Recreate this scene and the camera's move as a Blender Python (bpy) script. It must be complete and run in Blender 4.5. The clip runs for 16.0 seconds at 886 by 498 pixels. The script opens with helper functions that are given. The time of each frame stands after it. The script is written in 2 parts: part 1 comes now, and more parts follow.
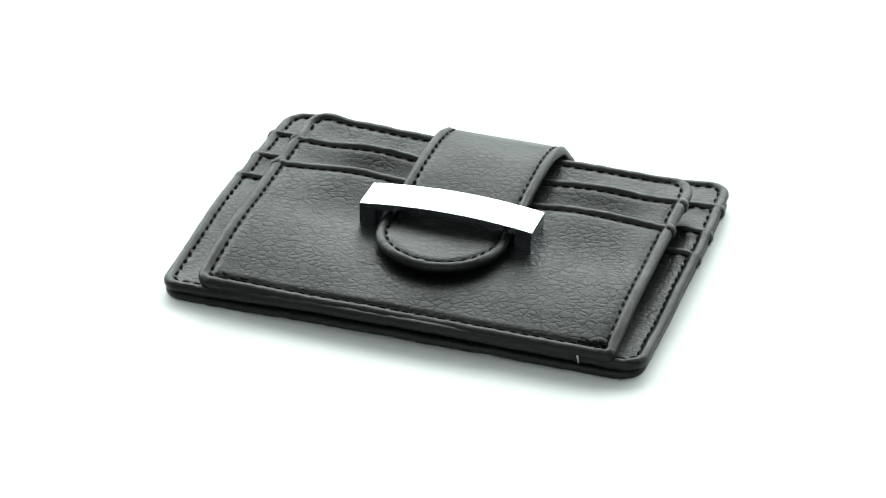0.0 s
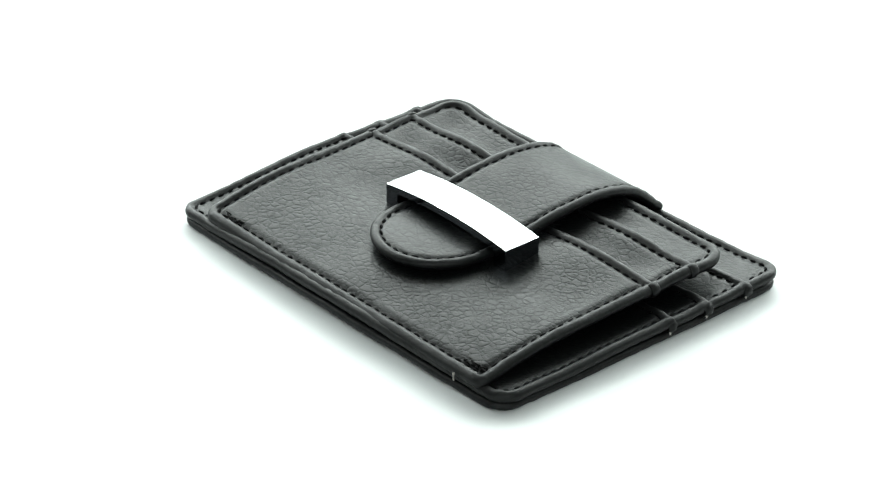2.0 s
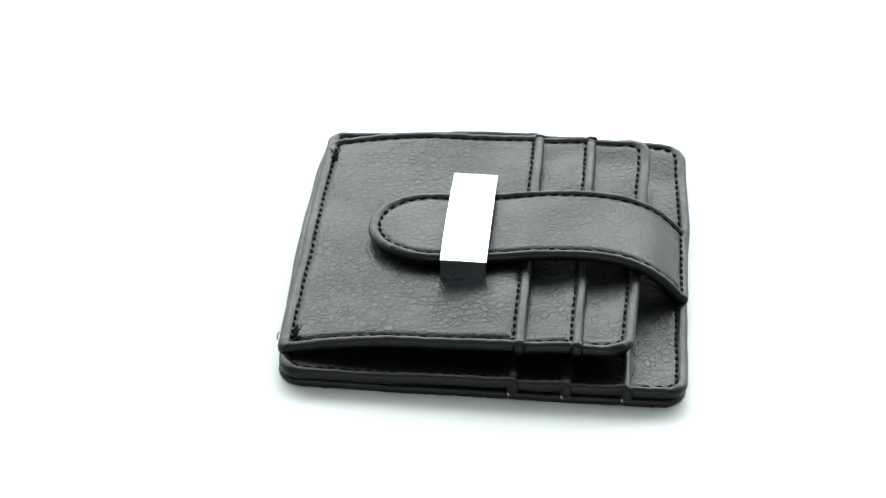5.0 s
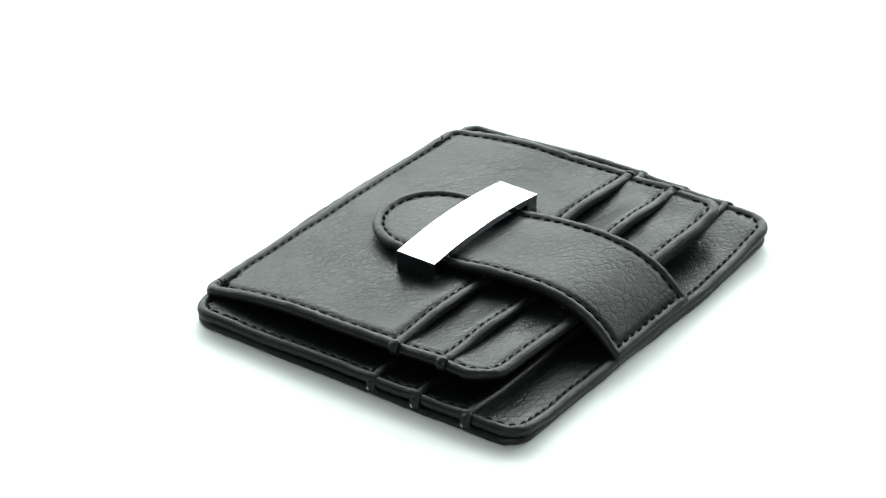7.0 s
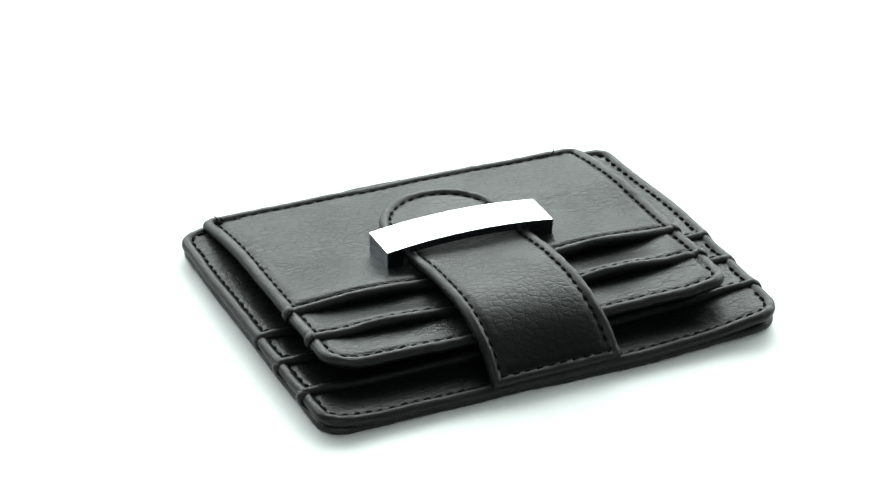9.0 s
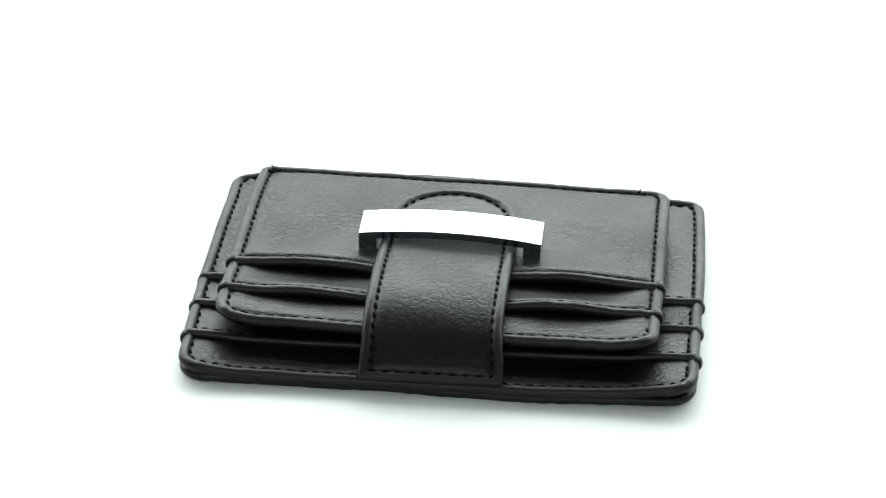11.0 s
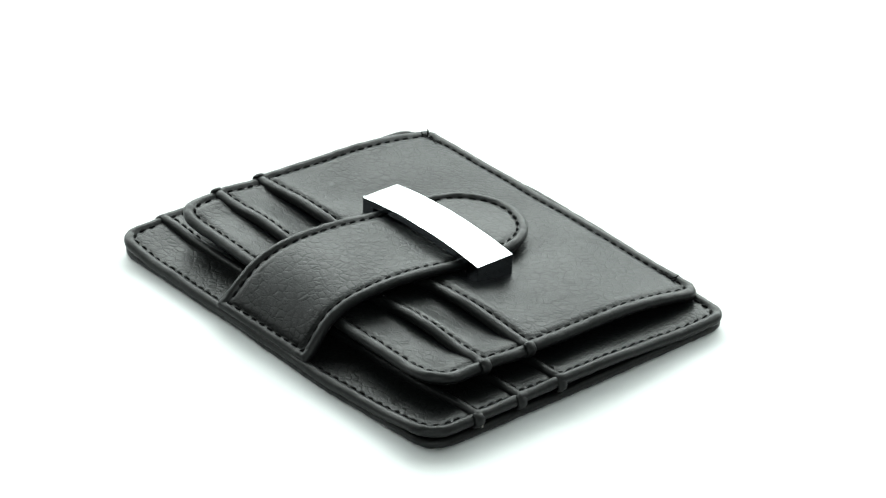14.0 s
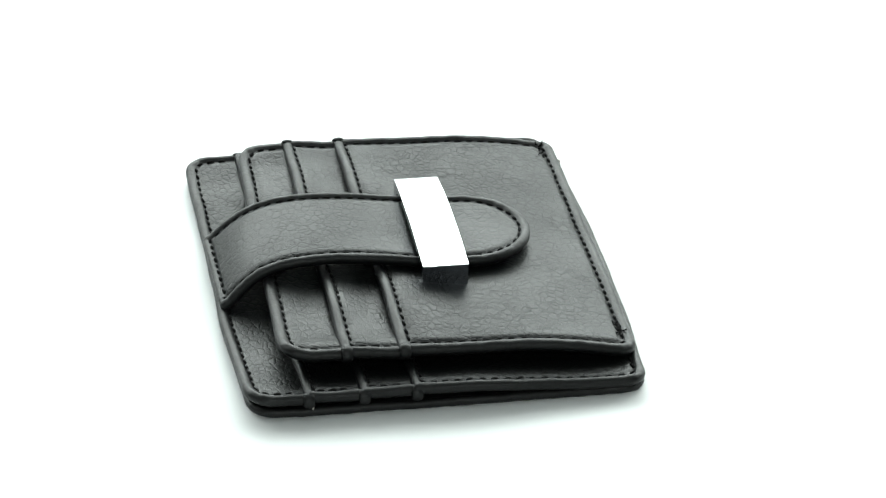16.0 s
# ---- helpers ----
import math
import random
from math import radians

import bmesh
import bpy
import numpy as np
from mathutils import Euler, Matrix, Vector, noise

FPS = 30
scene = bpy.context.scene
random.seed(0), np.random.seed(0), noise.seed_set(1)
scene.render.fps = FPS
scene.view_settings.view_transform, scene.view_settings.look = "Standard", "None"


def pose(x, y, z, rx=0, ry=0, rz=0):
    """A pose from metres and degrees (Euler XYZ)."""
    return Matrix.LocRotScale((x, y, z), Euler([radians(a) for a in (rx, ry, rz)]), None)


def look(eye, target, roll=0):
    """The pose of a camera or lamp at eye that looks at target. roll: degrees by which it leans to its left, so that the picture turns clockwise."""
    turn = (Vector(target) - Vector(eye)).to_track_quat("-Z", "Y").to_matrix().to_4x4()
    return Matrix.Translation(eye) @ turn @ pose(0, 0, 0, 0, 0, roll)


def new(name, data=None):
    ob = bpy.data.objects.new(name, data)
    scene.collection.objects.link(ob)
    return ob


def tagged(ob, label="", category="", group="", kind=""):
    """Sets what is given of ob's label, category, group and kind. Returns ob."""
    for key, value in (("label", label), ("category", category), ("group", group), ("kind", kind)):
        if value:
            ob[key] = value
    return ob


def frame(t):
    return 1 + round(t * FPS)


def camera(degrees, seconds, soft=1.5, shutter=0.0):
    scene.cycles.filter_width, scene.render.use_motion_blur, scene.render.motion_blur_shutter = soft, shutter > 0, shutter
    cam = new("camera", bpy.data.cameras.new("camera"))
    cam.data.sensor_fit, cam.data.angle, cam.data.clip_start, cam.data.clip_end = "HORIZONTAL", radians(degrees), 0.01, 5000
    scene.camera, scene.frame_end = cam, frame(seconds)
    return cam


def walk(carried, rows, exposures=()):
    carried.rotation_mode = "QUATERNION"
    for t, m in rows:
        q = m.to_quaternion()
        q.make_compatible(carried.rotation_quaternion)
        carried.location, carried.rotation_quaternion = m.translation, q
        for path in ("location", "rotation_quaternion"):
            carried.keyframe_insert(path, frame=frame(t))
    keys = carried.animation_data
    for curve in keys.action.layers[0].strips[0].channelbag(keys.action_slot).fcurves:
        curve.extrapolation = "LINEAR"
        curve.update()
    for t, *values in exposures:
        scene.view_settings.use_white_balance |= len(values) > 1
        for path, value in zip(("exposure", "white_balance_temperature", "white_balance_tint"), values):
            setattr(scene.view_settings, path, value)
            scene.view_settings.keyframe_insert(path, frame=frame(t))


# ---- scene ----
# The camera stands still; the wallet turns on its support.
U = 0.00095                    # metres in one unit of the plan (about a millimetre)
G = 5.7                        # height of the plan's zero above the table, in units
RANGE, TILT = 725.5 * U, radians(29.615)
AXIS_Z = (G + 1.985) * U       # the point of the turning axis from which the camera's distance is counted
EYE = (0, -RANGE * math.cos(TILT), RANGE * math.sin(TILT) + AXIS_Z)
AIM = (-1.313 * U, -0.84 * U, AXIS_Z - 1.48 * U)
TURN_START, TURN_RATE, TURN_SLOWING = -17.0, -15.458, 0.0195   # degrees, degrees a second, and its slight slackening

cam = camera(16.0, 16.0, soft=1.35)
walk(cam, [(0.0, look(EYE, AIM, 1.467)), (16.0, look(EYE, AIM, 1.467))],
     exposures=[(0.0, 0.0), (16.0, 0.0)])

# ---- light: a white product-studio sweep, a wide softbox at the back, weak ones on both sides and in front, a light on the backdrop, an added fill above ----
world = bpy.data.worlds.new("studio")
scene.world = world
world.use_nodes = True
world.node_tree.nodes["Background"].inputs[0].default_value = (0.93, 1.0, 0.985, 1)
world.node_tree.nodes["Background"].inputs[1].default_value = 0.03

def studio_lamp(name, place, aim, wide, high, watts):
    lamp = bpy.data.lights.new(name, "AREA")
    lamp.shape, lamp.size, lamp.size_y, lamp.energy = "RECTANGLE", wide, high, watts
    lamp.color = (0.92, 1.0, 0.966)
    new(name, lamp).matrix_world = look(place, aim)


studio_lamp("rear_softbox", (0.0, 1.22, 0.80), (0, 0, 0), 4.4, 0.7, 60)
studio_lamp("side_softbox", (-1.15, 0.35, 0.85), (0, 0, 0), 0.9, 0.7, 4)
studio_lamp("side_softbox", (1.15, 0.35, 0.85), (0, 0, 0), 0.9, 0.7, 4)
studio_lamp("background_light", (0, 1.3, 1.75), (0, 2.3, 0.7), 4.0, 0.3, 110)
studio_lamp("front_softbox", (0, -1.35, 0.85), (0, 0, 0), 1.6, 0.5, 9)
# unseen fill, added overhead to lift the shadow on the table
studio_lamp("top_fill", (0, -0.1, 1.7), (0, 0, 0), 1.8, 1.8, 4)


# ---- materials ----
def material(name, color, rough, metal=0.0):
    m = bpy.data.materials.new(name)
    m.use_nodes = True
    b = m.node_tree.nodes["Principled BSDF"]
    b.inputs["Base Color"].default_value = (*color, 1)
    b.inputs["Roughness"].default_value = rough
    b.inputs["Metallic"].default_value = metal
    b.inputs["Specular IOR Level"].default_value = 0.4
    return m, m.node_tree, b


def node(tree, kind, **values):
    n = tree.nodes.new(kind)
    for key, value in values.items():
        n.inputs[key].default_value = value
    return n


def ramp(tree, source, a, b, low, high, curve="LINEAR"):
    n = tree.nodes.new("ShaderNodeMapRange")
    n.interpolation_type = curve
    n.inputs["From Min"].default_value, n.inputs["From Max"].default_value = a, b
    n.inputs["To Min"].default_value, n.inputs["To Max"].default_value = low, high
    tree.links.new(source, n.inputs["Value"])
    return n.outputs[0]


def leather_material(name, color, rough, crease, lie=-8, stretch=(0.78, 1.0, 1.0), gloss=0.215):
    m, tree, b = material(name, color, rough)
    link = tree.links.new
    co = tree.nodes.new("ShaderNodeTexCoord").outputs["Object"]
    # wavy offset, so that the grain cells lie unevenly
    warp = node(tree, "ShaderNodeTexNoise", Scale=650.0, Detail=3.0)
    link(co, warp.inputs["Vector"])
    shift = node(tree, "ShaderNodeVectorMath")
    shift.operation = "MULTIPLY_ADD"
    shift.inputs[1].default_value = (0.0011, 0.0011, 0.0011)
    link(warp.outputs["Color"], shift.inputs[0])
    link(co, shift.inputs[2])
    drawn = tree.nodes.new("ShaderNodeMapping")
    drawn.inputs["Rotation"].default_value = (0, 0, radians(lie))
    drawn.inputs["Scale"].default_value = stretch
    link(shift.outputs[0], drawn.inputs["Vector"])

    def cell_edges(scale):
        cells = tree.nodes.new("ShaderNodeTexVoronoi")
        cells.feature = "DISTANCE_TO_EDGE"
        cells.inputs["Scale"].default_value = scale
        link(drawn.outputs[0], cells.inputs["Vector"])
        return cells.outputs["Distance"]

    def combine(operation, p, q, r=None):
        n = tree.nodes.new("ShaderNodeMath")
        n.operation = operation
        for k, v in enumerate((p, q, r)):
            if isinstance(v, float):
                n.inputs[k].default_value = v
            elif v is not None:
                link(v, n.inputs[k])
        return n.outputs[0]

    def wrinkles(scale, aside, width, depth):
        """Thin branching lines: 1 where a soft noise passes its middle value."""
        place = tree.nodes.new("ShaderNodeVectorMath")
        place.inputs[1].default_value = (aside, -aside, 0.5 * aside)
        link(drawn.outputs[0], place.inputs[0])
        n = node(tree, "ShaderNodeTexNoise", Scale=scale, Detail=1.5, Roughness=0.45)
        link(place.outputs[0], n.inputs["Vector"])
        off = combine("ABSOLUTE", combine("SUBTRACT", n.outputs[0], 0.5), 0.0)
        return ramp(tree, off, 0.0, width, depth, 0.0, "SMOOTHERSTEP")

    # 1 in the bottom of a crease, 0 on the grain between: long cells, parted again by fainter small ones and wrinkles
    edge = cell_edges(640)
    main = combine("ADD", ramp(tree, edge, 0.0, 0.09, 0.5, 0.0, "SMOOTHSTEP"), ramp(tree, edge, 0.0, 0.36, 0.7, 0.0, "SMOOTHSTEP"))
    small = combine("MAXIMUM", ramp(tree, cell_edges(1250), 0.0, 0.2, 0.5, 0.0, "SMOOTHERSTEP"), wrinkles(560.0, 0.71, 0.035, 0.5))
    fade = node(tree, "ShaderNodeTexNoise", Scale=260.0, Detail=1.0)
    link(co, fade.inputs["Vector"])
    patch = node(tree, "ShaderNodeTexNoise", Scale=60.0, Detail=3.0)
    link(co, patch.inputs["Vector"])
    small = combine("MULTIPLY", small, ramp(tree, fade.outputs[0], 0.38, 0.62, 0.15, 1.0))
    main = combine("MULTIPLY", main, ramp(tree, fade.outputs[0], 0.45, 0.7, 1.0, 0.5))
    both = combine("MAXIMUM", main, small)
    deep = combine("MULTIPLY", both, ramp(tree, patch.outputs[0], 0.35, 0.65, 0.6, 1.0))
    swell = node(tree, "ShaderNodeTexNoise", Scale=520.0, Detail=3.0, Roughness=0.6)
    link(drawn.outputs[0], swell.inputs["Vector"])
    pillow = combine("MULTIPLY", swell.outputs[0], 0.7)
    # height: creases cut in, soft swell, fine pores
    fine = node(tree, "ShaderNodeTexNoise", Scale=2600.0, Detail=3.0)
    link(co, fine.inputs["Vector"])
    cut = combine("MULTIPLY_ADD", deep, -1.1, pillow)
    grain = combine("MULTIPLY_ADD", fine.outputs[0], 0.12, cut)
    bump = tree.nodes.new("ShaderNodeBump")
    bump.inputs["Strength"].default_value = crease
    bump.inputs["Distance"].default_value = 0.000075
    link(grain, bump.inputs["Height"])
    link(bump.outputs[0], b.inputs["Normal"])
    # a touch rougher in the creases; gloss dropped there to paint in their self-shadow
    plain = ramp(tree, patch.outputs[0], 0.3, 0.7, rough - 0.04, rough + 0.05)
    link(combine("MULTIPLY_ADD", deep, 0.03 * crease, plain), b.inputs["Roughness"])
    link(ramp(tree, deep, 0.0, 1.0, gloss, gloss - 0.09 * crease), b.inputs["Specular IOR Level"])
    return m


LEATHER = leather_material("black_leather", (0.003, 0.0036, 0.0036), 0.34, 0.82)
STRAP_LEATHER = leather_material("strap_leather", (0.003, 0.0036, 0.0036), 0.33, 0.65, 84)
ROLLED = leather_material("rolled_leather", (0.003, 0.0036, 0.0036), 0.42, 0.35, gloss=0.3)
THREAD, _, thread_shader = material("black_thread", (0.003, 0.003, 0.003), 0.8)
thread_shader.inputs["Specular IOR Level"].default_value = 0.08
PALE, _, _ = material("pale_thread_or_fleck", (0.42, 0.4, 0.37), 0.7)


def metal_material(name, color):
    m, tree, b = material(name, color, 0.12, 1.0)
    co = tree.nodes.new("ShaderNodeTexCoord").outputs["Object"]
    stretch = tree.nodes.new("ShaderNodeMapping")
    stretch.inputs["Scale"].default_value = (300, 2500, 2500)
    tree.links.new(co, stretch.inputs["Vector"])
    n = node(tree, "ShaderNodeTexNoise", Scale=1.0, Detail=3.0)
    tree.links.new(stretch.outputs[0], n.inputs["Vector"])
    tree.links.new(ramp(tree, n.outputs[0], 0.3, 0.75, 0.1, 0.15), b.inputs["Roughness"])
    return m


STEEL = metal_material("polished_steel", (0.78, 0.79, 0.8))
# the same steel, darkened to hold the dim reflections of sides and posts
SHADED_STEEL = metal_material("shaded_steel", (0.3, 0.32, 0.35))


def table_material():
    m, tree, b = material("white_sweep", (0.765, 0.785, 0.782), 0.5)
    co = tree.nodes.new("ShaderNodeTexCoord").outputs["Object"]
    n = node(tree, "ShaderNodeTexNoise", Scale=900.0, Detail=4.0)
    tree.links.new(co, n.inputs["Vector"])
    bump = tree.nodes.new("ShaderNodeBump")
    bump.inputs["Strength"].default_value, bump.inputs["Distance"].default_value = 0.05, 0.00005
    tree.links.new(n.outputs[0], bump.inputs["Height"])
    tree.links.new(bump.outputs[0], b.inputs["Normal"])
    return m


WHITE = table_material()


# ---- building helpers ----
def part(name, bm, mat, parent, label=""):
    """Links a bmesh as one mesh object under a thing or a part."""
    me = bpy.data.meshes.new(name)
    bm.to_mesh(me)
    bm.free()
    return mesh_part(name, me, mat, parent, label)


def mesh_part(name, me, mat, parent, label=""):
    for p in me.polygons:
        p.use_smooth = True
    if not me.materials:
        me.materials.append(mat)
    ob = new(name, me)
    ob.parent = parent
    return tagged(ob, label) if label else ob


def curve_value(points, v):
    """Smooth interpolation through (v, value) pairs in rising order."""
    if v <= points[0][0]:
        return points[0][1]
    if v >= points[-1][0]:
        return points[-1][1]
    for k in range(len(points) - 1):
        (a, p), (b, q) = points[k], points[k + 1]
        if v <= b:
            before = points[k - 1] if k else (2 * a - b, 2 * p - q)
            after = points[k + 2] if k + 2 < len(points) else (2 * b - a, 2 * q - p)
            m0 = (q - before[1]) / (b - before[0]) * (b - a)
            m1 = (after[1] - p) / (after[0] - a) * (b - a)
            s = (v - a) / (b - a)
            return ((2 * s - 3) * s * s + 1) * p + ((s - 2) * s + 1) * s * m0 + (3 - 2 * s) * s * s * q + (s - 1) * s * s * m1


def smooth(a, b, v):
    s = min(1.0, max(0.0, (v - a) / (b - a)))
    return s * s * (3 - 2 * s)


EDGE_LINES = (0, 0.08, 0.25, 0.5, 0.8, 1.1, 1.35, 1.6, 1.75, 1.9, 2.0, 2.2, 2.5, 2.9, 3.6)   # in rolls' radii


def grid_lines(a, b, roll, step=1.7):
    margin = EDGE_LINES[-1] * roll
    inner = max(2, round((b - a - 2 * margin) / step))
    lines = [a + d * roll for d in EDGE_LINES]
    lines += [a + margin + (b - a - 2 * margin) * k / inner for k in range(1, inner)]
    return lines + [b - d * roll for d in reversed(EDGE_LINES)]


class Sheet:
    """A leather sheet with a rounded outline, a rolled edge and a sewn groove; place() bends it into shape."""

    def __init__(self, x0, x1, y0, y1, radii, place, roll=1.15, fat=0.0, seed=0.0, lip=1.0, skin=LEATHER, gap_block=0.0):
        self.box, self.radii, self.place, self.roll, self.fat, self.seed, self.lip, self.skin, self.gap_block = (x0, x1, y0, y1), radii, place, roll, fat, seed, lip, skin, gap_block

    def inset(self, x, y):
        x0, x1, y0, y1 = self.box
        return max(0.0, min(x - x0, x1 - x, y - y0, y1 - y))

    def sewn(self, x, y):
        """Distance from the edge for the profile; along a pocket's lip the roll is narrower."""
        d = self.inset(x, y)
        return d * self.lip if self.box[3] - y <= d + 1e-6 else d

    def rounded(self, x, y):
        """Carries a point of the plain rectangle to the one with rounded corners."""
        x0, x1, y0, y1 = self.box
        d = self.inset(x, y)
        cx, cy = (x0 + x1) / 2, (y0 + y1) / 2
        side = (1 if x > cx else -1, 1 if y > cy else -1)
        r = max(0.0, self.radii[side] - d)
        if r < 0.02:
            return x, y
        ex = (x1 - d if side[0] > 0 else x0 + d)
        ey = (y1 - d if side[1] > 0 else y0 + d)
        u, v = r - abs(ex - x), r - abs(ey - y)      # from the corner's centre outwards, along the sides
        if u <= 0 or v <= 0:
            return x, y
        along = v if abs(ex - x) < 1e-6 else 2 * r - u
        angle = along / (2 * r) * math.pi / 2
        return (ex - side[0] * r + side[0] * r * math.cos(angle), ey - side[1] * r + side[1] * r * math.sin(angle))

    def top(self, d):
        R = self.roll
        if d < 1.6 * R:
            return math.sqrt(max(0.0, R * R - (R - d) ** 2))
        groove, shoulder = 0.5 * R, 0.8 * R
        if d < 2.0 * R:
            return shoulder + (groove - shoulder) * smooth(1.55 * R, 2.0 * R, d)
        return groove + (0.78 * R + self.fat - groove) * smooth(2.0 * R, 3.0 * R, d)

    def bottom(self, d):
        R = self.roll
        # extra unseen depth inside the edge, added to keep light from passing below
        return -math.sqrt(max(0.0, R * R - (R - d) ** 2)) if d < R else -R - self.gap_block * smooth(R, R + 4, d)

    def point(self, x, y, h):
        edge = self.inset(x, y)
        x, y = self.rounded(x, y)
        wave = noise.noise((x * 0.06 + self.seed, y * 0.06, 3.1)) * 0.3
        wobble = Vector((noise.noise((y * 0.07, self.seed, 1.0)), noise.noise((x * 0.07, self.seed, 7.0)), 0)) * 0.25
        # small puckers along the sewn edge
        pucker = 0.2 * noise.noise((x * 0.5, y * 0.5, self.seed)) * (1 - smooth(1.5, 4.5, edge))
        p = Vector(self.place(x, y, h + wave * 0.7 + pucker)) + wobble
        return (p.x * U, p.y * U, (p.z + G) * U)

    def mesh(self, name):
        x0, x1, y0, y1 = self.box
        xs, ys = grid_lines(x0, x1, self.roll), grid_lines(y0, y1, self.roll)
        nx, ny = len(xs), len(ys)
        verts, faces, index = [], [], {}
        for j in range(ny):
            for i in range(nx):
                index[0, i, j] = len(verts)
                verts.append(self.point(xs[i], ys[j], self.top(self.sewn(xs[i], ys[j]))))
        for j in range(ny):
            for i in range(nx):
                if i in (0, nx - 1) or j in (0, ny - 1):
                    index[1, i, j] = index[0, i, j]
                else:
                    index[1, i, j] = len(verts)
                    verts.append(self.point(xs[i], ys[j], self.bottom(self.sewn(xs[i], ys[j]))))
        for s in (0, 1):
            for j in range(ny - 1):
                for i in range(nx - 1):
                    f = [index[s, i, j], index[s, i + 1, j], index[s, i + 1, j + 1], index[s, i, j + 1]]
                    faces.append(f if s == 0 else f[::-1])
        me = bpy.data.meshes.new(name)
        me.from_pydata(verts, [], faces)
        me.materials.append(self.skin)
        me.materials.append(ROLLED)
        # the rolled edge is drawn tight and shows less grain
        each = (nx - 1) * (ny - 1)
        for k, p in enumerate(me.polygons):
            j, i = divmod(k % each, nx - 1)
            mx, my = (xs[i] + xs[i + 1]) / 2, (ys[j] + ys[j + 1]) / 2
            p.material_index = 1 if self.sewn(mx, my) < 1.9 * self.roll else 0
        return me

    def seam(self, keep, pitch=2.75, long=1.9, lift=0.2):
        """Black stitches in the groove all round, where keep(x, y) allows."""
        inset = 2.0 * self.roll
        x0, x1, y0, y1 = (self.box[0] + inset, self.box[1] - inset, self.box[2] + inset, self.box[3] - inset / self.lip)
        corners = [(x0, y0), (x1, y0), (x1, y1), (x0, y1), (x0, y0)]
        path = []
        for (ax, ay), (bx, by) in zip(corners, corners[1:]):
            n = max(2, int(math.hypot(bx - ax, by - ay) / 0.25))
            path += [(ax + (bx - ax) * k / n, ay + (by - ay) * k / n) for k in range(n)]
        path.append(corners[0])
        flat = [self.rounded(x, y) for x, y in path]
        length = [0.0]
        for a, b in zip(flat, flat[1:]):
            length.append(length[-1] + math.hypot(b[0] - a[0], b[1] - a[1]))
        count = int(length[-1] / pitch)
        real = length[-1] / count

        def at(s):
            s %= length[-1]
            k = min(len(path) - 2, int(np.searchsorted(length, s, side="right")) - 1)
            f = (s - length[k]) / max(1e-9, length[k + 1] - length[k])
            x, y = path[k][0] + (path[k + 1][0] - path[k][0]) * f, path[k][1] + (path[k + 1][1] - path[k][1]) * f
            return x, y

        rand = random.Random(int(self.seed * 10) + 5)
        h = self.top(inset) + lift
        places = []
        for k in range(count):
            s = real * k + rand.uniform(-0.12, 0.12)
            half = long / 2 * rand.uniform(0.85, 1.1)
            if keep(*self.rounded(*at(s))):
                a, m, b = (Vector(self.point(*at(s + o), h)) for o in (-half, 0, half))
                way = (b - a).normalized()
                skew = Matrix.Rotation(rand.uniform(0.05, 0.2), 3, "Z")
                side = Vector((0, 0, 1)).cross(way).normalized()
                turn = Matrix((way, side, way.cross(side))).transposed() @ skew
                places.append(Matrix.LocRotScale(m, turn.to_quaternion(), (half * U, 0.31 * U, 0.31 * U)))
        return places


# one stitch: a tapered bead of thread, two units long
STITCH_SECTIONS = ((-1.0, 0.35, -1.2), (-0.75, 0.85, -0.3), (-0.3, 1.0, 0.0), (0.3, 1.0, 0.0), (0.75, 0.85, -0.3), (1.0, 0.35, -1.2))


def add_stitch(bm, m):
    rings = []
    for x, f, z in STITCH_SECTIONS:
        rings.append([bm.verts.new(m @ Vector((x, f * math.cos(a), z + f * math.sin(a)))) for a in (k * math.pi / 3 for k in range(6))])
    for a, b in zip(rings, rings[1:]):
        for k in range(6):
            bm.faces.new((a[k], a[(k + 1) % 6], b[(k + 1) % 6], b[k]))
    bm.faces.new(rings[0][::-1])
    bm.faces.new(rings[-1])


def stitch_mesh():
    bm = bmesh.new()
    add_stitch(bm, Matrix())
    me = bpy.data.meshes.new("stitch")
    bm.to_mesh(me)
    bm.free()
    for p in me.polygons:
        p.use_smooth = True
    me.materials.append(THREAD)
    return me


STITCH = stitch_mesh()


def sew(places, parent):
    """Every stitch a piece of its own on the one mesh."""
    for m in places:
        ob = new("stitch", STITCH)
        ob.parent = parent
        ob.matrix_basis = m


def sew_joined(places, parent):
    bm = bmesh.new()
    for m in places:
        add_stitch(bm, m)
    tagged(part("stitching", bm, THREAD, parent), kind="stuff")


def same_radius(bl, br, tr, tl):
    return {(-1, -1): bl, (1, -1): br, (1, 1): tr, (-1, 1): tl}


# ---- the white sweep: table that curves up into a wall ----
def build_sweep():
    bm = bmesh.new()
    profile = [(-4.0, 0.0), (-0.5, 0.0), (0.0, 0.0), (0.6, 0.0), (1.6, 0.0)]
    profile += [(1.6 + 0.8 * math.sin(a), 0.8 - 0.8 * math.cos(a)) for a in (radians(7.5 * k) for k in range(1, 13))]
    profile += [(2.4, 3.0)]
    rows = [[bm.verts.new((x, y, z)) for x in (-4, -1, 1, 4)] for y, z in profile]
    for a, b in zip(rows, rows[1:]):
        for k in range(3):
            bm.faces.new((a[k], a[k + 1], b[k + 1], b[k]))
    me = bpy.data.meshes.new("ground")
    bm.to_mesh(me)
    bm.free()
    for p in me.polygons:
        p.use_smooth = True
    me.materials.append(WHITE)
    return tagged(new("ground", me), "seamless matt white photo sweep curving up into a backdrop", "backdrop", kind="structure")


# ---- the wallet ----
SIDE = ((-33, 0.7), (-29, 1.3), (-20, 3.1), (-9, 4.4), (4, 4.5), (17, 4.9), (30, 5.5), (43.5, 5.2))
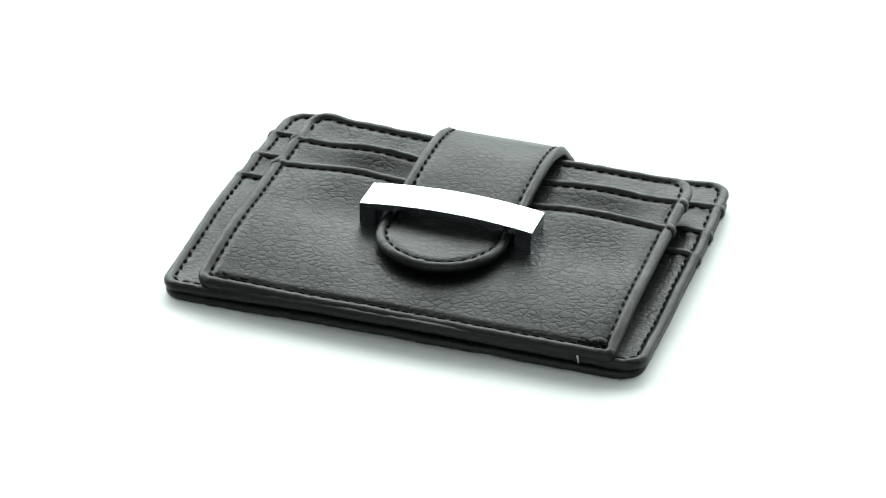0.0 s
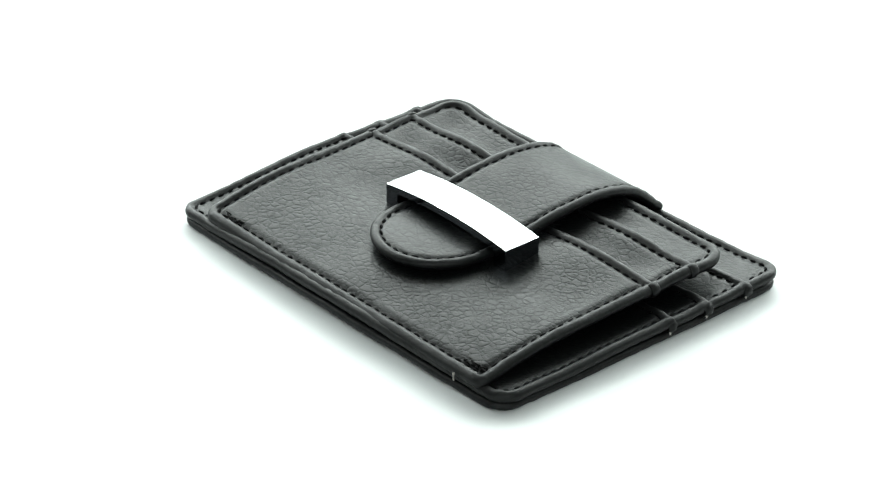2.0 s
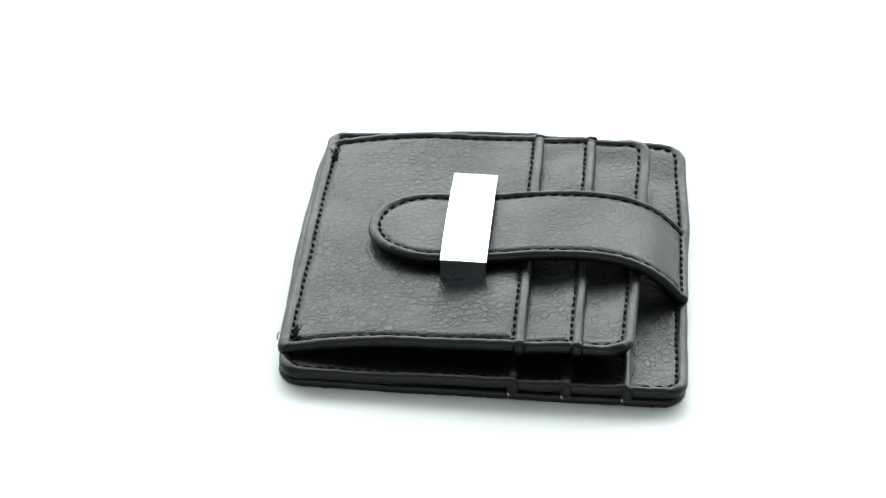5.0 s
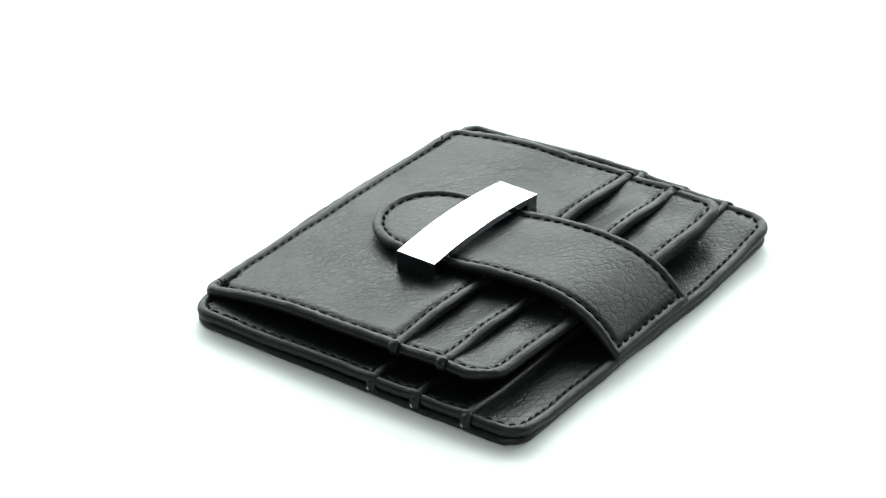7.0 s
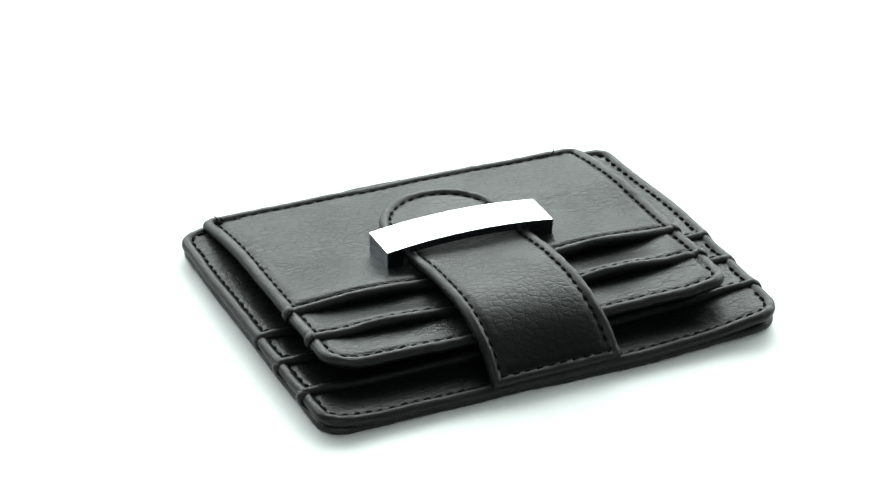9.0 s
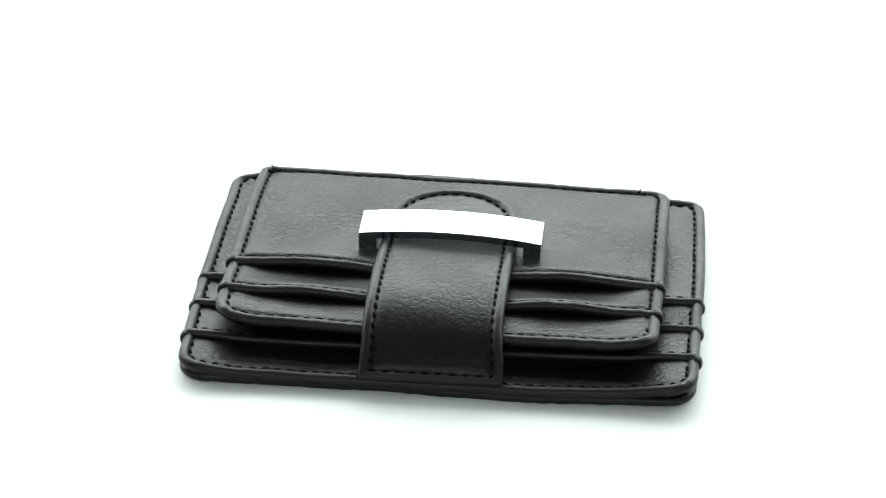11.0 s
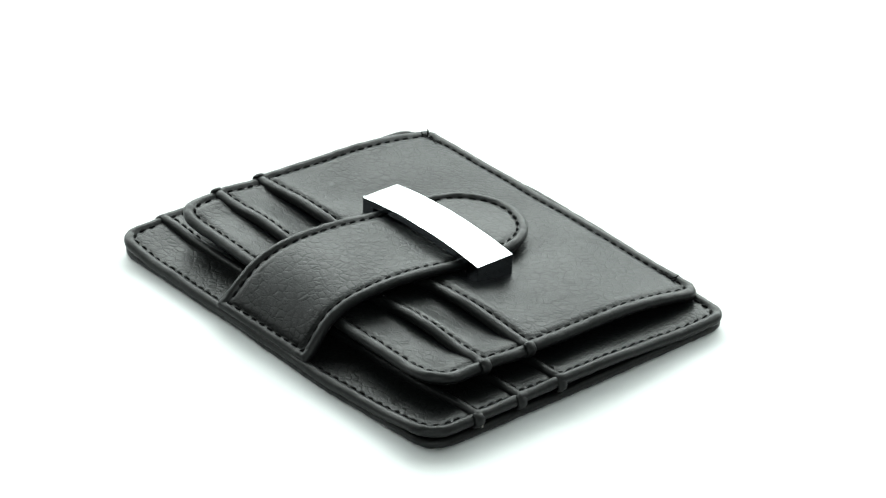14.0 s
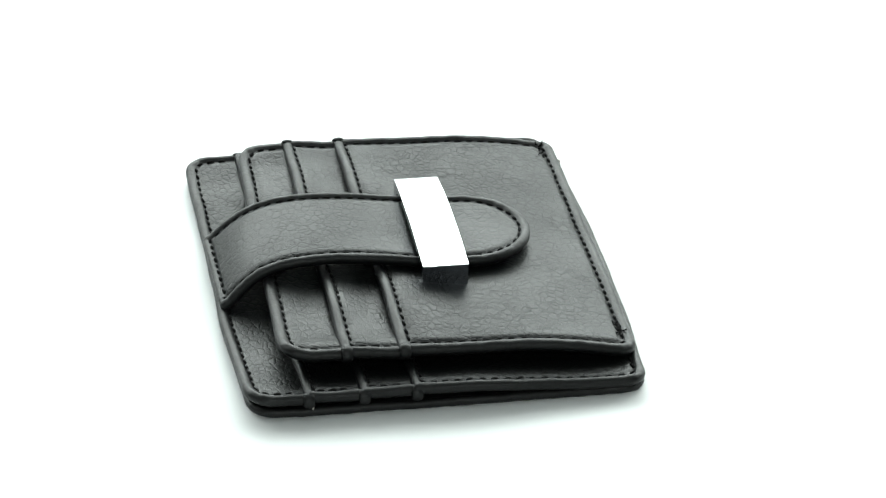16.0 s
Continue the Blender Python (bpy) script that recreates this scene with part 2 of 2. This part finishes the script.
MIDDLE = ((-33, 0.8), (-29, 1.4), (-20, 2.5), (-9, 3.0), (4, 3.3), (17, 4.4), (30, 4.7), (43.5, 5.2))


def flap_height(x, y):
    w = min(1.0, (x / 47) ** 2)
    return curve_value(MIDDLE, y) * (1 - w) + curve_value(SIDE, y) * w


def gape(x):
    return math.exp(-((abs(x) - 27) / 14) ** 2) * (1.25 if x < 0 else 1.0)


def layer(x):
    """How far the layers of a pocket part from one another: little at the sewn sides, more inside."""
    return 0.35 + 0.75 * (1 - smooth(38, 47, abs(x)))


def tucked(x, y, under):
    """Under the next layer the edge is drawn in, so that one roll alone shows."""
    return x * (1 - 0.05 * (1 - smooth(under - 4, under - 1.2, y)))


def sunk(y, under):
    return 0.9 * (1 - smooth(under - 4, under - 1.2, y))


def place_pocket_low(x, y, h):
    return x, y + 0.5 * belly(x, y) + 0.008 * x * smooth(5, 19, y) - 0.012 * max(0, x) * (1 - smooth(-33, -20, y)), flap_height(x, y) - 1.3 + 1.5 * gape(x) * smooth(-2, 20, y) + h


def place_pocket_mid(x, y, h):
    return tucked(x, y, 19), y + 0.007 * x * smooth(15, 32, y), flap_height(x, y) - 1.3 - sunk(y, 19) - layer(x) * (1 - 0.5 * smooth(21, 32, y)) + 1.5 * gape(x) * smooth(21, 32, y) + h


def place_flap(x, y, h):
    return tucked(x, y, 31.5), y + (1.0 - 0.016 * x) * smooth(20, 44, y), flap_height(x, y) - 1.3 - sunk(y, 31.5) - 1.15 * layer(x) + (0.6 + 0.6 * smooth(12, 40, -x)) * smooth(34, 44, y) + h


def bow(x, y):
    """The front edge stands a little off the table in its middle."""
    return 0.9 * max(0.0, 1 - (x / 46) ** 2) * (1 - smooth(-33, 5, y))


def outline(x, y):
    """The cover is a little out of true: it narrows to one top corner and bellies at the fold."""
    if x > 0:
        x *= 1 - 0.008 * smooth(28, 54, y) - 0.002 * (1 - smooth(-33, -15, y))
        y += 0.7 * smooth(12, 54, x) * smooth(20, 54, y)
    else:
        x *= 1 + 0.012 * smooth(-30, -2, y)
        y -= 1.5 * smooth(20, 57, -x) * smooth(30, 54, y)
    return x, y + belly(x, y)


def belly(x, y):
    return (0.01 * x - 1.2 * max(0.0, 1 - (x / 52) ** 2)) * (1 - smooth(-33, -8, y))


def place_back(x, y, h):
    return *outline(x, y), -4.6 + bow(x, y) + 0.45 * smooth(25, 56, -x) * smooth(-25, 0, y) + h


def place_inner(x, y, h, under=42):
    sag = 0.5 * smooth(30, 52, y) * max(0.0, 1 - (x / 45) ** 2)
    return *outline(tucked(x, y, 42), y), -2.75 - (0.7 * sunk(y, under) if under < 60 else 0) + 1.4 * bow(x, y) - sag + 1.15 * smooth(40, 55, abs(x)) * smooth(-22, 8, y) - 0.45 * smooth(30, 55, -x) * (1 - smooth(-30, -8, y)) - 0.009 * x * smooth(-25, 5, y) + h


def inner_pocket(level, top, under):
    def place(x, y, h):
        rise = 0.75 * smooth(top - 6, top - 0.5, y) * (1 - 0.6 * smooth(49, 56, abs(x)))
        px, py = outline(tucked(x, y, under), y)
        return px, py + 0.011 * x * smooth(top - 12, top, y), place_inner(x, y, h, 99)[2] - 0.7 * sunk(y, under) + level * (1 if abs(x) < 46 else 0.75) + rise
    return place


STRAP = [(55.5, -1.9), (54.6, -0.7), (52.8, 0.9), (49.7, 3.9), (45.9, 6.5), (40.1, 8.5), (32.4, 9.3), (22.0, 8.8), (14.0, 7.7), (7.0, 6.8), (-1.0, 6.3), (-9.0, 6.2), (-18.6, 6.2)]


def strap_table():
    pts = []
    n = len(STRAP)
    for k in range(n - 1):
        p = [Vector(STRAP[max(0, min(n - 1, k + o))]) for o in (-1, 0, 1, 2)]
        for f in range(20):
            s = f / 20
            pts.append(0.5 * (2 * p[1] + (p[2] - p[0]) * s + (2 * p[0] - 5 * p[1] + 4 * p[2] - p[3]) * s * s + (3 * p[1] - p[0] - 3 * p[2] + p[3]) * s ** 3))
    pts.append(Vector(STRAP[-1]))
    lens = [0.0]
    for a, b in zip(pts, pts[1:]):
        lens.append(lens[-1] + (b - a).length)
    return pts, lens


STRAP_PTS, STRAP_LEN = strap_table()


def place_strap(x, s, h):
    k = max(0, min(len(STRAP_PTS) - 2, int(np.searchsorted(STRAP_LEN, s, side="right")) - 1))
    a, b = STRAP_PTS[k], STRAP_PTS[k + 1]
    f = (s - STRAP_LEN[k]) / (STRAP_LEN[k + 1] - STRAP_LEN[k])
    p = a.lerp(b, f)
    k0, k1 = max(0, k - 4), min(len(STRAP_PTS) - 1, k + 5)
    way = (STRAP_PTS[k1] - STRAP_PTS[k0]).normalized()
    up = Vector((-way.y, way.x)) * -1 if way.x > 0 else Vector((way.y, -way.x))
    if up.y < 0:
        up = -up
    q = p + up * (h - 1.2)
    foot = 1 - smooth(0, 14, s)
    return x * (1 + 0.035 * foot) - 0.5 * foot, q.x + 0.025 * x * foot, q.y


def build_wallet():
    wallet = tagged(new("card_wallet"), "closed black grained leather card wallet with stitched pockets on white", "wallet")
    back = Sheet(-58.0, 54.5, -33.6, 54.9, same_radius(5, 6, 6, 7), place_back, 1.05, seed=1.0)
    mesh_part("back_cover", back.mesh("back_cover"), LEATHER, wallet)

    inner = Sheet(-58.1, 54.8, -32.0, 55.3, same_radius(5, 6, 6, 7), place_inner, 1.28, fat=-0.2, seed=2.0)
    inner_ob = mesh_part("inner_panel", inner.mesh("inner_panel"), LEATHER, wallet)
    seams = inner.seam(lambda x, y: y > 44 and not -16.5 < x < 15)
    for top, under, low, level, wide, seed in ((42.6, 29.5, -31.0, 0.25, 0.1, 3.0), (30.0, 18, -31.5, 0.5, 0.2, 4.0), (18.6, -40, -33.7, 0.75, 0.3, 5.0)):
        pocket = Sheet(-58.1 - wide, 54.8 + wide, low, top, same_radius(5, 6, 0.8, 0.8), inner_pocket(level, top, under), 1.28, fat=-0.2, seed=seed, lip=1.05)
        pocket_ob = mesh_part("pocket", pocket.mesh("pocket"), LEATHER, inner_ob)
        seams += pocket.seam(lambda x, y, top=top: abs(x) > 40 and (top - 10.5 < y < top - 1.6 or (top < 21 and -31.5 < y < top - 1.6)))

    sew_joined(seams, inner_ob)

    # the flap's hidden underside is thickened so that the gap stays dark
    flap = Sheet(-49.8, 48.2, -30.0, 43.6, same_radius(3, 3, 7, 6.5), place_flap, 1.36, seed=6.0, gap_block=2.0)
    flap_ob = mesh_part("outer_panel", flap.mesh("outer_panel"), LEATHER, wallet)
    sew(flap.seam(lambda x, y: y > 34), flap_ob)
    middle = Sheet(-49.9, 48.3, -30.5, 32.4, same_radius(3, 3, 1, 1), place_pocket_mid, 1.36, seed=7.0, lip=1.05)
    mesh_part("pocket", middle.mesh("pocket"), LEATHER, flap_ob)
    sew(middle.seam(lambda x, y: y > 21.5), flap_ob)
    lower = Sheet(-50.0, 48.4, -33.4, 19.9, same_radius(4.5, 2.5, 1, 1), place_pocket_low, 1.38, fat=0.1, seed=8.0, lip=1.05)
    mesh_part("pocket", lower.mesh("pocket"), LEATHER, flap_ob)
    sew(lower.seam(lambda x, y: True), flap_ob)

    strap = Sheet(-15.9, 14.8, 0.0, STRAP_LEN[-1], same_radius(0.8, 0.8, 15.3, 15.3), place_strap, 1.25, fat=0.0, seed=9.0, skin=STRAP_LEATHER)
    strap_ob = mesh_part("strap", strap.mesh("strap"), STRAP_LEATHER, wallet, "black leather closing strap with a rounded end")
    sew(strap.seam(lambda x, y: True), strap_ob)
    for x, y, z, side in ((-50.0, 18.2, 3.6, -1), (48.4, 19.0, 3.7, 1), (-49.9, 30.8, 3.9, -1), (48.3, 31.4, 4.0, 1)):
        edge_fold(x, y, z, side, 1.45, flap_ob)
    for y in (17.6, 29.0, 41.6):
        for side, x in ((-1, -58.4), (1, 55.1)):
            px, py = outline(x, y)
            py += 0.011 * x
            edge_fold(px, py, -1.75 - 0.009 * x, side, 1.4, inner_ob)
            if side > 0 or y > 35:
                thread_tail((px - 0.1 * side, py - 0.9, -2.45 - 0.009 * x), (0.02 * side, 0.25, -0.95), PALE, inner_ob)
    # pale worn fleck on the cover's corner, modelled as a short strand
    thread_tail((-56.6, -30.6, -4.4), (0.9, -1.5, 0.1), PALE, inner_ob)
    thread_tail((40.4, -34.2, -0.4), (0.4, -0.3, -1.7), PALE, flap_ob)
    for x0, y0 in ((45.0, -30.2), (-42.4, -31.0)):
        z = flap_height(x0, y0)
        for k in range(4 if x0 > 0 else 3):
            rand = random.Random(k + int(x0))
            thread_tail((x0 + rand.uniform(-1.2, 1.2), y0 + rand.uniform(-0.6, 1.4), z - 0.2), (rand.uniform(-1.6, 1.6), rand.uniform(-1.2, 0.8), rand.uniform(0.8, 1.5) * (1 if x0 > 0 else 0.6)), THREAD, flap_ob)
        # bar tacks at the corner of the fold
        for k in range(12 if x0 > 0 else 8):
            rand = random.Random(k + 31 + int(x0))
            inward = -1 if x0 > 0 else 1
            tx, ty = x0 + inward * (0.2 + 0.5 * k), y0 + rand.uniform(-0.3, 1.3)
            thread_tail((tx, ty, flap_height(tx, ty) - 0.3), (rand.uniform(0.9, 1.5), rand.uniform(-0.6, 0.6), 0.1), THREAD, flap_ob, 0.36)
    thread_tail((14.4, 14.2, 6.9), (0.9, 0.9, -0.1), THREAD, strap_ob)
    build_spine(wallet)
    build_buckle(wallet)
    return wallet


def edge_fold(x, y, z, side, r, parent):
    """Where a pocket's lip is folded round the sewn edge: a short bulge across the roll."""
    bm = bmesh.new()
    rings = []
    for k in range(13):
        a = radians(-100 + 200 * k / 12)
        f = 1.0 if 0 < k < 12 else 0.6
        cx, cz = x - side * 1.4 + side * r * math.cos(a), z + r * math.sin(a)
        out = Vector((side * math.cos(a), 0, math.sin(a)))
        ring = []
        for j in range(8):
            b = j * math.pi / 4
            p = Vector((cx, y, cz)) + Vector((0, 1, 0)) * math.cos(b) * 1.35 * f + out * math.sin(b) * 0.5 * f
            ring.append(bm.verts.new((p.x * U, p.y * U, (p.z + G) * U)))
        rings.append(ring)
    for a, b in zip(rings, rings[1:]):
        for j in range(8):
            bm.faces.new((a[j], a[(j + 1) % 8], b[(j + 1) % 8], b[j]))
    bm.faces.new(rings[0])
    bm.faces.new(rings[-1][::-1])
    bmesh.ops.recalc_face_normals(bm, faces=bm.faces)
    part("edge_fold", bm, ROLLED, parent)


def thread_tail(start, way, mat, parent, thick=0.24):
    """A loose end of thread; also shapes the bar tacks and one worn fleck."""
    bm = bmesh.new()
    a, w = Vector(start), Vector(way)
    rings = []
    bend = w.cross(Vector((0.3, 0.5, 0.8))).normalized() * 0.25
    for k in range(5):
        f = k / 4
        p = a + w * f + bend * math.sin(f * math.pi)
        r = thick * (1 - 0.4 * f)
        e1 = w.normalized().orthogonal().normalized()
        e2 = w.normalized().cross(e1)
        ring = []
        for j in range(6):
            q = p + (e1 * math.cos(j * math.pi / 3) + e2 * math.sin(j * math.pi / 3)) * r
            ring.append(bm.verts.new((q.x * U, q.y * U, (q.z + G) * U)))
        rings.append(ring)
    for b, c in zip(rings, rings[1:]):
        for j in range(6):
            bm.faces.new((b[j], b[(j + 1) % 6], c[(j + 1) % 6], c[j]))
    bm.faces.new(rings[0][::-1])
    bm.faces.new(rings[-1])
    part("thread_or_fleck", bm, mat, parent)


def build_spine(wallet):
    """The folded front edge that joins the outer panel to the inner one."""
    bm = bmesh.new()
    rows = []
    n = 60
    for k in range(n + 1):
        x = -45.5 + 86.5 * k / n
        end = min(1.0, k / 2, (n - k) / 2)
        crest = flap_height(x, -31.5) - 0.6 - 0.4 * smooth(28, 41, x)
        foot = -3.5 + 1.4 * bow(x, -33)
        mid, half = (crest + foot) / 2, (crest - foot) / 2
        row = []
        for j in range(15):
            a = radians(-100 + 200 * j / 14)
            y = -31.5 + 0.5 * belly(x, -33) - 2.25 * end ** 0.5 * math.cos(a) + 0.15 * noise.noise((x * 0.12, 5, j * 0.2))
            z = mid + half * math.sin(a) * (0.7 + 0.3 * end)
            row.append(bm.verts.new((x * U, y * U, (z + G) * U)))
        rows.append(row)
    for a, b in zip(rows, rows[1:]):
        for j in range(14):
            bm.faces.new((a[j], b[j], b[j + 1], a[j + 1]))
    bm.faces.new(rows[0])
    bm.faces.new(rows[-1][::-1])
    bmesh.ops.recalc_face_normals(bm, faces=bm.faces)
    part("spine", bm, ROLLED, wallet)


def build_buckle(wallet):
    """A bent steel bar with a closed post at each end."""
    x0, x1, y0, y1 = -21.7, 19.8, -0.6, 9.8
    top = lambda x: 9.85 - 1.45 * ((x - (x0 + x1) / 2) / ((x1 - x0) / 2)) ** 2
    bm = bmesh.new()
    n = 40
    rows = []
    for k in range(n + 1):
        x = x0 + (x1 - x0) * k / n
        t = top(x)
        rows.append([bm.verts.new((x * U, y * U, (z + G) * U)) for y, z in ((y0, t - 1.8), (y0, t), (y1, t), (y1, t - 1.8))])
    for a, b in zip(rows, rows[1:]):
        for j in range(4):
            bm.faces.new((a[j], b[j], b[(j + 1) % 4], a[(j + 1) % 4]))
    bm.faces.new(rows[0])
    bm.faces.new(rows[-1][::-1])
    bmesh.ops.recalc_face_normals(bm, faces=bm.faces)
    sharp = [e for e in bm.edges if len(e.link_faces) == 2 and e.calc_face_angle() > 0.7]
    bmesh.ops.bevel(bm, geom=sharp, offset=0.16 * U, segments=2, profile=0.5, affect="EDGES")
    plate = part("buckle", bm, STEEL, wallet, "polished silver steel bar buckle")
    flat_shade(plate)
    # faces turned off the top get the copy with shade in its colour
    plate.data.materials.append(SHADED_STEEL)
    for p in plate.data.polygons:
        p.material_index = 0 if p.normal.z > 0.3 else 1
    for x in (x0 + 0.05, x1 - 4.05):
        bm = bmesh.new()
        bmesh.ops.create_cube(bm, size=1)
        z0, z1 = 3.2, top(x0) - 0.9
        bmesh.ops.transform(bm, verts=bm.verts, matrix=Matrix.Translation(((x + 2.0) * U, 4.6 * U, ((z0 + z1) / 2 + G) * U)) @ Matrix.Diagonal((4.0 * U, 10.3 * U, (z1 - z0) * U, 1)))
        bmesh.ops.bevel(bm, geom=bm.edges[:], offset=0.14 * U, segments=2, profile=0.5, affect="EDGES")
        flat_shade(part("end_post", bm, SHADED_STEEL, plate, "steel end of the buckle, coloured dark for its dim reflection"))


def flat_shade(ob):
    ob.data.set_sharp_from_angle(angle=radians(12))


sweep = build_sweep()
wallet = build_wallet()


def motions():
    rows = [(k * 0.25, pose(0, 0, 0, 0, 0, TURN_START + TURN_RATE * k * 0.25 + TURN_SLOWING * (k * 0.25) ** 2)) for k in range(65)]
    walk(wallet, rows)


motions()
